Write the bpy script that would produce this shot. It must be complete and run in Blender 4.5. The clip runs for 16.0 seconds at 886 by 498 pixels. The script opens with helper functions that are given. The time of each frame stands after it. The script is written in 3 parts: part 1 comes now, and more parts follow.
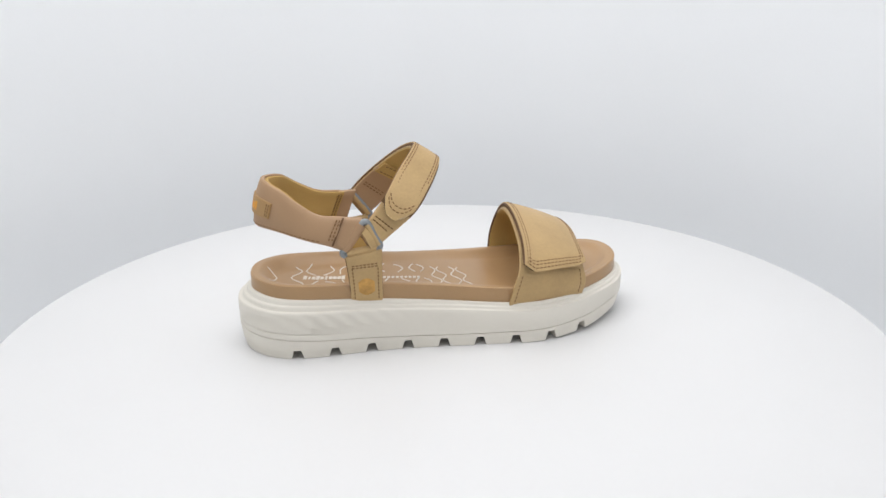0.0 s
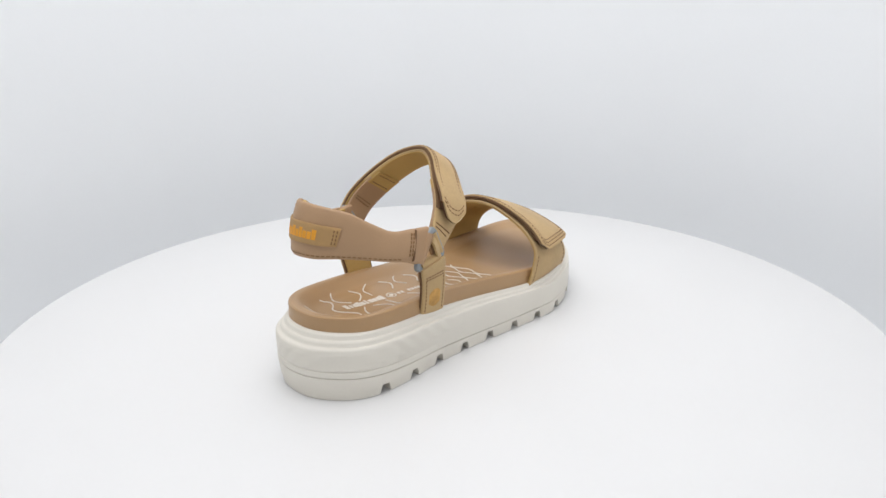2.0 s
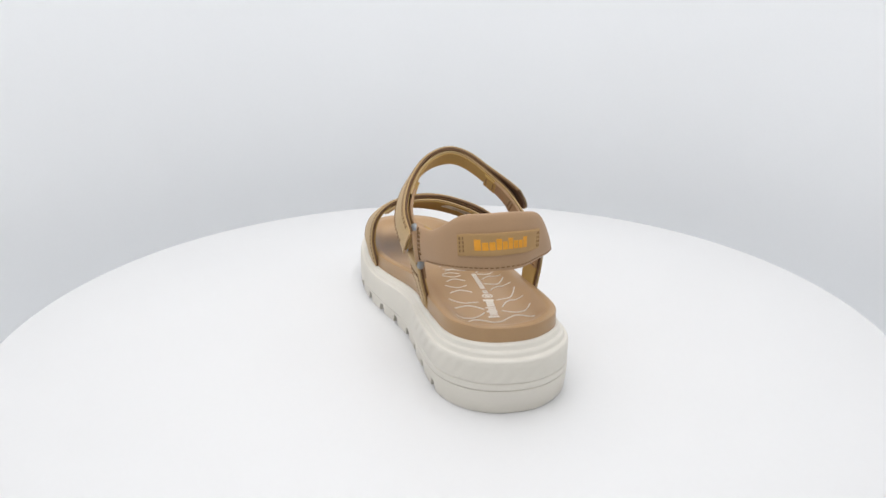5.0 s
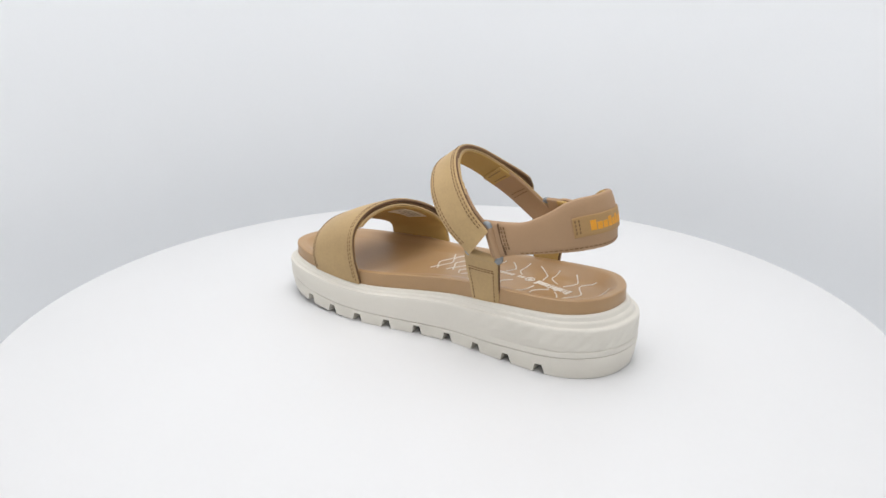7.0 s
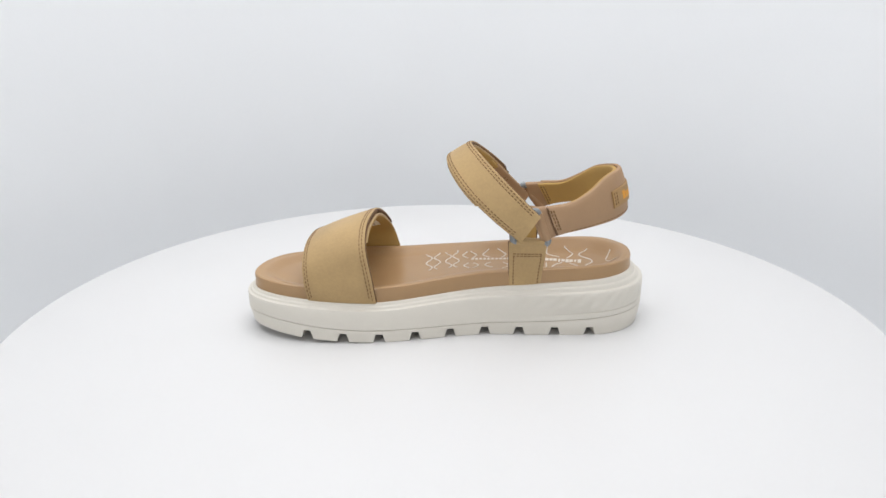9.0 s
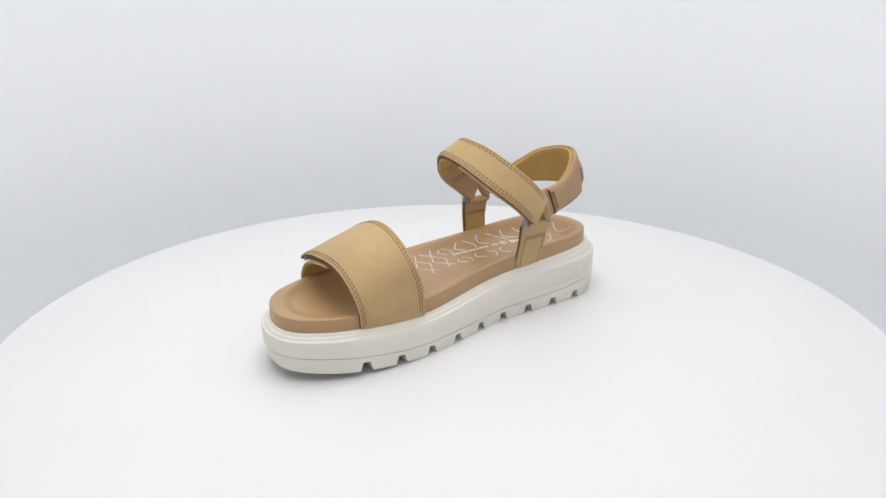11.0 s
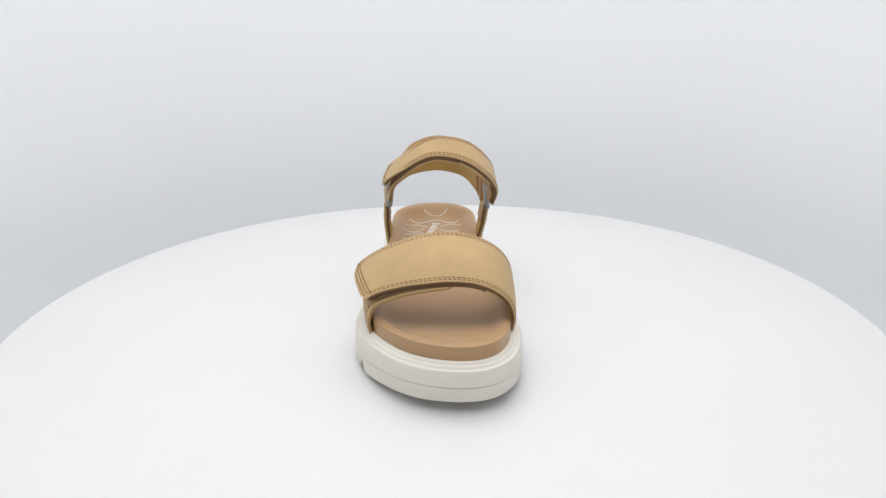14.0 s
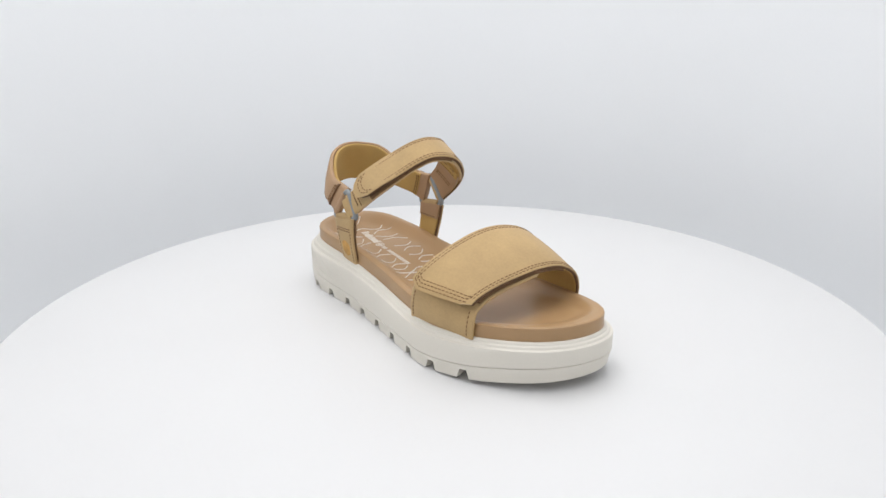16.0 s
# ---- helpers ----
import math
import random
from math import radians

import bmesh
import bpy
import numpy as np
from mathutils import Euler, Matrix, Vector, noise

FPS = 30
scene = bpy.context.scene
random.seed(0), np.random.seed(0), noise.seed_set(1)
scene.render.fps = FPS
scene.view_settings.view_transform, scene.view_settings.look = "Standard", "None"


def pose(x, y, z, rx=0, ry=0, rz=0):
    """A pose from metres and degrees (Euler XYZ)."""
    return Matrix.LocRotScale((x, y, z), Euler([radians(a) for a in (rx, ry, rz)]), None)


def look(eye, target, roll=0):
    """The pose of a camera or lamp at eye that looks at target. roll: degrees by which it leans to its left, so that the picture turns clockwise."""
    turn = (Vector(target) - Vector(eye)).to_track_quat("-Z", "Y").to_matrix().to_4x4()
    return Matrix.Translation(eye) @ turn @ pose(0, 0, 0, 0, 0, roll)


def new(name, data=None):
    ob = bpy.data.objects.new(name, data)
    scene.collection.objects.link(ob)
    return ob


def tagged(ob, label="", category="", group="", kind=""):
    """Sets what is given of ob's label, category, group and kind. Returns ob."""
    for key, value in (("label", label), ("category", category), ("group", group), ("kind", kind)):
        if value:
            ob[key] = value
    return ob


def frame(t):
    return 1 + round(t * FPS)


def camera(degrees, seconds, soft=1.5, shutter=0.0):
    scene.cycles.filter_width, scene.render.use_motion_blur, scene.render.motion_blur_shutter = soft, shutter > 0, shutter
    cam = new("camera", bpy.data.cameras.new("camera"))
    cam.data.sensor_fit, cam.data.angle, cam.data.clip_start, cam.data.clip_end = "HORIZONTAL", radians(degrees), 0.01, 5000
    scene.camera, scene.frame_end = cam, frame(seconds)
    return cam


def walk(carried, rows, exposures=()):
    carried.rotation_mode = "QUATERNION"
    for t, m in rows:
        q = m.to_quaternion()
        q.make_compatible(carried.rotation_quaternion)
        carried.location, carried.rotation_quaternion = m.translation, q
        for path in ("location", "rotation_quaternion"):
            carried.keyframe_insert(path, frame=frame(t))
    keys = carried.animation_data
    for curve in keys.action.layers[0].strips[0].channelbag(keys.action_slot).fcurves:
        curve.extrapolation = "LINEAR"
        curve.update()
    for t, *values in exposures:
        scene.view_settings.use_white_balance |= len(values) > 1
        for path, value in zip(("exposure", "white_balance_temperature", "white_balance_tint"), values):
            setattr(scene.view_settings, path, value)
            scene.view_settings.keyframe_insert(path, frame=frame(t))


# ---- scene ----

cam = camera(63.28, 16.0, soft=1.5)
EYE = pose(0.0, -0.474, 0.2122, 90 - 18.907, 0, 0.018) @ pose(0, 0, 0, 0, 0, -0.457)
walk(cam, [(0.0, EYE), (16.0, EYE)], exposures=[(0.0, 0.0), (16.0, 0.0)])

# the turntable's speed in degrees a second, and the sandal's place on it
SPIN = 18.417
PLACE = pose(0.001, -0.00533, 0.0, 0, 0, 14.47)

# ---- light: a white photo tent lit from its top ----
world = bpy.data.worlds.new("world")
scene.world = world
world.use_nodes = True
world.node_tree.nodes["Background"].inputs[0].default_value = (1.0, 1.0, 1.0, 1)
world.node_tree.nodes["Background"].inputs[1].default_value = 0.05


def area_lamp(name, eye, target, sx, sy, power, color=(1, 1, 1)):
    data = bpy.data.lights.new(name, "AREA")
    data.shape, data.size, data.size_y, data.energy, data.color = "RECTANGLE", sx, sy, power, color
    ob = new(name, data)
    ob.matrix_world = look(eye, target)
    return ob


area_lamp("tent_light", (-0.04, -0.07, 0.82), (-0.04, -0.069, 0), 0.68, 0.92, 4.25, (0.998, 0.99, 0.995))


# ---- materials ----
def material(name, color, rough=0.6, metal=0.0, vary=0.08, grain=900.0, blotch=25.0, bump=0.15, dist=0.0003, sheen=0.0, coat=None):
    """Base colour with variation at two scales and a fine relief, in object space."""
    m = bpy.data.materials.new(name)
    m.use_nodes = True
    nt = m.node_tree
    n, l = nt.nodes, nt.links
    b = n["Principled BSDF"]
    tc = n.new("ShaderNodeTexCoord")
    fine, big = n.new("ShaderNodeTexNoise"), n.new("ShaderNodeTexNoise")
    fine.inputs["Scale"].default_value, fine.inputs["Detail"].default_value = grain, 4
    big.inputs["Scale"].default_value, big.inputs["Detail"].default_value = blotch, 5
    for t in (fine, big):
        l.new(tc.outputs["Object"], t.inputs["Vector"])
    mix = n.new("ShaderNodeMix")
    mix.data_type = "FLOAT"
    mix.inputs[0].default_value = 0.72
    l.new(fine.outputs["Fac"], mix.inputs[2])
    l.new(big.outputs["Fac"], mix.inputs[3])
    ramp = n.new("ShaderNodeValToRGB")
    c = Vector(color[:3])
    lo, hi = c * (1 - vary), c * (1 + vary)
    ramp.color_ramp.elements[0].position, ramp.color_ramp.elements[1].position = 0.3, 0.7
    ramp.color_ramp.elements[0].color = (*lo, 1)
    ramp.color_ramp.elements[1].color = (*[min(v, 0.95) for v in hi], 1)
    l.new(mix.outputs[0], ramp.inputs[0])
    l.new(ramp.outputs[0], b.inputs["Base Color"])
    b.inputs["Roughness"].default_value, b.inputs["Metallic"].default_value = rough, metal
    if sheen:
        b.inputs["Sheen Weight"].default_value = sheen
    if bump:
        bp = n.new("ShaderNodeBump")
        bp.inputs["Strength"].default_value, bp.inputs["Distance"].default_value = bump, dist
        l.new(fine.outputs["Fac"], bp.inputs["Height"])
        l.new(bp.outputs[0], b.inputs["Normal"])
    return m


NUBUCK = material("nubuck", (0.505, 0.34, 0.155), 0.75, vary=0.14, grain=600, blotch=32, sheen=0.15)
TAB = material("tab_leather", (0.41, 0.245, 0.095), 0.6, vary=0.10, blotch=60)
INK = material("label_ink", (0.30, 0.26, 0.22), 0.8, vary=0.1)
LEATHER = material("smooth_leather", (0.41, 0.252, 0.135), 0.55, vary=0.06, blotch=35)
FOOTBED = material("footbed_leather", (0.44, 0.27, 0.13), 0.36, vary=0.06, blotch=30, bump=0.1)
LINING = material("lining", (0.50, 0.32, 0.105), 0.85, vary=0.10, grain=1500)
EDGE = material("cut_edge", (0.15, 0.078, 0.036), 0.8, vary=0.15)
VELCRO = material("hook_tape", (0.20, 0.11, 0.05), 0.95, vary=0.35, grain=1800, bump=0.8, dist=0.001)
THREAD = material("thread", (0.23, 0.125, 0.05), 0.7, vary=0.15)
RUBBER = material("rubber", (0.78, 0.738, 0.655), 0.5, vary=0.03, grain=700, bump=0.06)
METAL = material("ring_metal", (0.27, 0.29, 0.30), 0.42, metal=0.3, vary=0.05, bump=0.03)
PRINT = material("white_print", (0.80, 0.74, 0.66), 0.6, vary=0.05)
ORANGE = material("orange_print", (0.74, 0.32, 0.02), 0.6, vary=0.16, blotch=120)
LABEL = material("label_cloth", (0.80, 0.74, 0.62), 0.8, vary=0.05)
TABLE = material("turntable_white", (0.788, 0.784, 0.781), 0.42, vary=0.012, grain=300, blotch=8, bump=0.02)
TENT = material("tent_cloth", (0.890, 0.903, 0.916), 0.9, vary=0.02, grain=600, blotch=3, bump=0.05)
ORANGE_FADED = material("faded_emblem", (0.56, 0.31, 0.085), 0.75, vary=0.28, grain=500, blotch=160)


def emboss_heel(m):
    """Raised slanting waves on the heel's wall."""
    n, l = m.node_tree.nodes, m.node_tree.links
    b = n["Principled BSDF"]
    old = b.inputs["Normal"].links[0].from_node
    tc = n.new("ShaderNodeTexCoord")
    wave = n.new("ShaderNodeTexWave")
    wave.bands_direction = "DIAGONAL"
    wave.inputs["Scale"].default_value, wave.inputs["Distortion"].default_value, wave.inputs["Detail"].default_value = 58, 1.0, 1.0
    wave.inputs["Detail Scale"].default_value = 1.2
    l.new(tc.outputs["Object"], wave.inputs["Vector"])
    sep = n.new("ShaderNodeSeparateXYZ")
    l.new(tc.outputs["Object"], sep.inputs[0])
    masks = []
    for axis, lo, hi in (("X", -0.03, -0.055), ("Z", 0.0185, 0.021), ("Z", 0.031, 0.0285)):
        r = n.new("ShaderNodeMapRange")
        r.inputs["From Min"].default_value, r.inputs["From Max"].default_value = lo, hi
        l.new(sep.outputs[axis], r.inputs["Value"])
        masks.append(r.outputs[0])
    value = wave.outputs["Fac"]
    for mk in masks:
        mul = n.new("ShaderNodeMath")
        mul.operation = "MULTIPLY"
        l.new(value, mul.inputs[0])
        l.new(mk, mul.inputs[1])
        value = mul.outputs[0]
    bp = n.new("ShaderNodeBump")
    bp.inputs["Strength"].default_value, bp.inputs["Distance"].default_value = 0.42, 0.0009
    l.new(value, bp.inputs["Height"])
    l.new(old.outputs[0], bp.inputs["Normal"])
    l.new(bp.outputs[0], b.inputs["Normal"])


emboss_heel(RUBBER)


# ---- mesh helpers ----
def mesh_object(name, verts, faces, mat, smooth=True, parent=None, label=""):
    me = bpy.data.meshes.new(name)
    me.from_pydata([tuple(v) for v in verts], [], faces)
    bm = bmesh.new()
    bm.from_mesh(me)
    bmesh.ops.recalc_face_normals(bm, faces=bm.faces)
    bm.to_mesh(me)
    bm.free()
    me.materials.append(mat)
    for p in me.polygons:
        p.use_smooth = smooth
    if smooth:
        me.set_sharp_from_angle(angle=radians(42))
    ob = new(name, me)
    ob.parent = parent
    if label:
        tagged(ob, label)
    return ob


def part(name, geo, mat, parent, label="", smooth=True):
    """One mesh under a thing; geo is (vertices in millimetres, faces)."""
    v, f = geo
    ob = mesh_object(name, np.asarray(v, float) / 1000.0, f, mat, smooth, parent, label)
    return tagged(ob, kind="stuff") if name == "stitching" else ob


def join(geos):
    vs, fs, k = [], [], 0
    for v, f in geos:
        vs.extend(v)
        fs.extend([tuple(i + k for i in q) for q in f])
        k += len(v)
    return vs, fs


def spline(points, closed=False):
    """A Catmull-Rom curve through the points; returns f(u), u from 0 to 1."""
    p = np.asarray(points, float)
    n = len(p)

    def f(u):
        s = u * (n if closed else n - 1)
        i = int(math.floor(s))
        if not closed:
            i = min(max(i, 0), n - 2)
        w = s - i
        if closed:
            a, b, c, d = (p[(i + k) % n] for k in (-1, 0, 1, 2))
        else:
            b, c = p[i], p[i + 1]
            a = p[i - 1] if i else 2 * b - c
            d = p[i + 2] if i + 2 < n else 2 * c - b
        return 0.5 * (2 * b + (c - a) * w + (2 * a - 5 * b + 4 * c - d) * w * w + (3 * b - a - 3 * c + d) * w ** 3)
    return f


def loft(rings, caps=(True, True), closed=True):
    """Quads between rings of equal length."""
    n = len(rings[0])
    v = [tuple(q) for r in rings for q in r]
    f = []
    for j in range(len(rings) - 1):
        for i in range(n if closed else n - 1):
            k = (i + 1) % n
            f.append((j * n + i, j * n + k, (j + 1) * n + k, (j + 1) * n + i))
    if caps[0]:
        f.append(tuple(reversed(range(n))))
    if caps[1]:
        f.append(tuple(range((len(rings) - 1) * n, len(rings) * n)))
    return v, f


def tube(points, r, closed=False, sides=8):
    p = [np.asarray(q, float) for q in points]
    n = len(p)
    rings, side = [], None
    for i in range(n):
        d = (p[(i + 1) % n] - p[i - 1]) if closed else p[min(i + 1, n - 1)] - p[max(i - 1, 0)]
        d /= np.linalg.norm(d) + 1e-12
        if side is None:
            side = np.cross(d, (0.31, 0.17, 0.93))
        side = side - d * side.dot(d)
        side /= np.linalg.norm(side)
        up = np.cross(d, side)
        rings.append([p[i] + r * (math.cos(a) * side + math.sin(a) * up) for a in np.linspace(0, 2 * math.pi, sides, endpoint=False)])
    if closed:
        rings.append(rings[0])
        return loft(rings, (False, False))
    return loft(rings)


class Band:
    """A strap's surface between two edge curves; h lifts a point off it, outwards from the foot."""

    def __init__(self, a, b, flip=1.0, bulge=0.0):
        self.a, self.b, self.flip, self.bulge = spline(a), spline(b), flip, bulge

    def raw(self, u, v):
        return self.a(u) * (1 - v) + self.b(u) * v

    def width(self, u):
        return float(np.linalg.norm(self.b(u) - self.a(u)))

    def normal(self, u, v):
        e = 0.01
        n = np.cross(self.raw(u + e, v) - self.raw(u - e, v), self.b(u) - self.a(u))
        return self.flip * n / (np.linalg.norm(n) + 1e-12)

    def at(self, u, v, h=0.0):
        return self.raw(u, v) + self.normal(u, v) * (h + self.bulge * 4 * v * (1 - v))

    def sheet(self, u0, u1, low, high, nu=48, nv=8, tip0=None, tip1=None, v0=0.0, v1=1.0, lift=None, pad=0.0):
        """A closed sheet from height low to high with round long edges. tip0 and tip1 shape its ends; lift(k) raises it along its length."""
        rings, r = [], (high - low) / 2
        for i in range(nu):
            k = i / (nu - 1)
            loop = []
            um = u0 + (u1 - u0) * k
            w = self.width(um)
            rv = min(r / w, 0.2)
            prof = [(v0 + rv + (v1 - v0 - 2 * rv) * j / (nv - 1), high) for j in range(nv)]
            prof += [(v1 - rv + rv * math.sin(a), low + r + r * math.cos(a)) for a in (0.8, 1.57, 2.34)]
            prof += [(v1 - rv - (v1 - v0 - 2 * rv) * j / (nv - 1), low) for j in range(nv)]
            prof += [(v0 + rv - rv * math.sin(a), low + r + r * math.cos(a)) for a in (2.34, 1.57, 0.8)]
            for v, h in prof:
                q = (v - v0) / (v1 - v0)
                s = u0 + (tip0(q) if tip0 else 0.0)
                e = u1 + (tip1(q) if tip1 else 0.0)
                u = s + (e - s) * k
                puff = pad * (4 * q * (1 - q)) ** 0.5 if h > low + r else 0.0
                loop.append(self.at(u, v, h + puff + (lift(k) if lift else 0.0)))
            rings.append(loop)
        return loft(rings)

    def line(self, u0, u1, v, h, n=60):
        return [self.at(u0 + (u1 - u0) * i / (n - 1), v, h) for i in range(n)]

    def across(self, u, v0, v1, h, n=24, tip=None):
        return [self.at(u + (tip(v0 + (v1 - v0) * i / (n - 1)) if tip else 0.0), v0 + (v1 - v0) * i / (n - 1), h) for i in range(n)]


def stitches(points, length=1.8, gap=1.0, r=0.44):
    """Short raised stitches along a line."""
    p = np.asarray(points, float)
    d = np.concatenate([[0], np.cumsum(np.linalg.norm(p[1:] - p[:-1], axis=1))])
    total, s, out = d[-1], gap / 2, []

    def place(x):
        return np.array([np.interp(x, d, p[:, k]) for k in range(3)])
    while s + length <= total:
        out.append(tube([place(s), place(s + length / 2), place(s + length)], r, sides=5))
        s += length + gap
    return join(out)


# ---- the tent and the turntable ----
def revolve(name, prof, mat, n=128, caps=(False, False), centre=(0.0, 0.0)):
    rings = [[(centre[0] + r * math.cos(a), centre[1] + r * math.sin(a), z) for a in np.linspace(0, 2 * math.pi, n, endpoint=False)] for r, z in prof]
    return mesh_object(name, *loft(rings, caps), mat)


# a light box: a cloth wall bent round close behind the turntable, running forward past the camera
WALL_R, FRONT_Y, FLOOR_Z, TOP_Z = 0.415, -0.95, -0.075, 0.85


def u_outline(off):
    r = WALL_R + off
    pts = [(r, FRONT_Y - off)] + [(r, y) for y in np.linspace(FRONT_Y * 0.8, -0.1, 5)]
    pts += [(r * math.cos(a), r * math.sin(a)) for a in np.linspace(0, math.pi, 65)]
    return pts + [(-r, y) for y in np.linspace(-0.1, FRONT_Y * 0.8, 5)] + [(-r, FRONT_Y - off)]


def u_ring(off, z):
    return [(x, y, z) for x, y in u_outline(off)]


tent = mesh_object("backdrop", *loft([u_ring(0, FLOOR_Z), u_ring(0, 0.0), u_ring(0, 0.2), u_ring(0, TOP_Z), u_ring(0.01, TOP_Z), u_ring(0.01, FLOOR_Z), u_ring(0, FLOOR_Z)], (False, False)), TENT)
tagged(tent, "pale grey-white cloth backdrop curving round the turntable", "backdrop", kind="structure")
floor = mesh_object("floor", *loft([u_ring(0.01, FLOOR_Z - 0.002), u_ring(0.01, FLOOR_Z - 0.02)]), TENT)
tagged(floor, "pale grey-white cloth floor under the turntable", "floor", kind="structure")
ceiling = mesh_object("ceiling", *loft([u_ring(0.01, TOP_Z + 0.02), u_ring(0.01, TOP_Z + 0.002)]), TENT)
tagged(ceiling, "white cloth top of the light box", "ceiling", kind="structure")

R_TABLE = 0.3002
edge = [(R_TABLE - 0.004 + 0.004 * math.sin(a), -0.004 + 0.004 * math.cos(a)) for a in np.linspace(0, math.pi / 2, 6)]
turntable = new("turntable")
tagged(turntable, "round plain white matt turntable platform, slowly turning", "turntable")
disc = revolve("platter", [(0.1, 0.0), (0.2, 0.0)] + edge + [(R_TABLE, -0.018), (R_TABLE - 0.004, -0.022)], TABLE, 192, (True, True))
disc.parent = turntable
pedestal = revolve("drum", [(0.24, -0.024), (0.24, FLOOR_Z - 0.001)], TABLE, 96, (True, True))
pedestal.parent = turntable

# ---- the sandal, in millimetres: x to the toe, y to the big toe's side, z up ----
sandal = new("sandal")
tagged(sandal, "tan nubuck strap sandal with chunky off-white platform sole on turntable", "sandal")

OUT = [(-134.1, 3.0), (-133.6, -8.0), (-126.5, -21.8), (-117.6, -30.9), (-105.9, -35.8), (-85.0, -37.8), (-60.0, -37.4), (-38.0, -38.9), (-15.5, -41.5), (7.9, -45.3),
       (31.9, -48.9), (49.9, -51.3), (67.9, -48.9), (83.9, -44.4), (97.0, -38.2), (108.5, -31.2), (118.4, -22.4), (126.6, -9.7), (130.9, 5.0), (130.8, 19.1),
       (125.4, 30.8), (114.3, 39.2), (101.2, 43.9), (84.8, 46.7), (65.0, 48.4), (40.1, 47.4), (15.5, 43.5), (-8.1, 39.3), (-31.0, 37.3), (-54.9, 39.4),
       (-76.0, 40.7), (-101.0, 40.6), (-114.3, 36.5), (-124.9, 28.6), (-131.9, 16.9)]
N_OUT = 240
_f = spline(OUT, closed=True)
_raw = np.array([_f(i / 2000) for i in range(2001)])
_d = np.concatenate([[0], np.cumsum(np.linalg.norm(_raw[1:] - _raw[:-1], axis=1))])
OUTLINE = np.array([[np.interp(s, _d, _raw[:, k]) for k in (0, 1)] for s in np.linspace(0, _d[-1], N_OUT, endpoint=False)])


def rounded(p):
    for _ in range(4):
        p = (np.roll(p, 2, 0) + np.roll(p, -2, 0) + 2 * p) / 4
    return p


_soft = rounded(OUTLINE)
OUTLINE = _soft + rounded(OUTLINE - _soft)
_t = np.roll(OUTLINE, -1, 0) - np.roll(OUTLINE, 1, 0)
_t /= np.linalg.norm(_t, axis=1)[:, None]
OUTWARD = np.stack([_t[:, 1], -_t[:, 0]], 1)


def rise(x):
    """The toe's spring."""
    return 7.2 * (max(0.0, x - 40) / 91) ** 1.5


def smooth_table(xs, ys):
    """Interpolated between stations and averaged over 28 mm."""
    return lambda x: float(np.mean(np.interp(np.linspace(x - 14, x + 14, 9), xs, ys)))


SOLE_TOP = smooth_table([-140, -100, -69, -49, 33, 50, 85, 130], [40.2, 37.8, 35.8, 34.0, 26.2, 25.8, 27.6, 31.0])
SOLE_LINE = smooth_table([-140, -110, -80, -43, -10, 50, 80, 101, 135], [15.6, 13.2, 11.0, 9.2, 8.3, 8.5, 10.8, 13.8, 17.5])
RIM_TOP = smooth_table([-140, -60, -20, 32, 70, 100, 130], [48.5, 45.0, 41.5, 36.0, 35.2, 36.8, 39.5])
LIP = smooth_table([-140, -70, 0, 130], [1.0, 0.85, 0.55, 0.5])


def wall_off(nx):
    """How far the sole's wall stands out past its tread, more at heel and toe."""
    return 1.2 + (3.9 if nx < 0 else 3.0) * nx * nx


def flare(ny, x):
    """How far the tread stands out past the wall along waist and forefoot."""
    return float(np.interp(x, [-75, -10, 55, 92, 118], [0.2, 1.6, 2.3, 2.3, 0.0])) * min(1.0, ny * ny * 1.3)


def inset(nx, x=0.0):
    """How far the footbed's edge stands in from the tread, less at the toe, more at the heel's sides."""
    return 4.8 + 0.8 * math.exp(-((x + 100) / 30) ** 2) + (-3.5 if nx > 0 else -0.9) * nx * nx


def ring_at(offset, zf):
    """A loop round the sole: offset is a number or a function of the outward direction and x."""
    out = []
    for (x, y), (nx, ny) in zip(OUTLINE, OUTWARD):
        o = offset(nx, x) if callable(offset) else offset
        out.append((x + nx * o, y + ny * o, zf(x)))
    return out


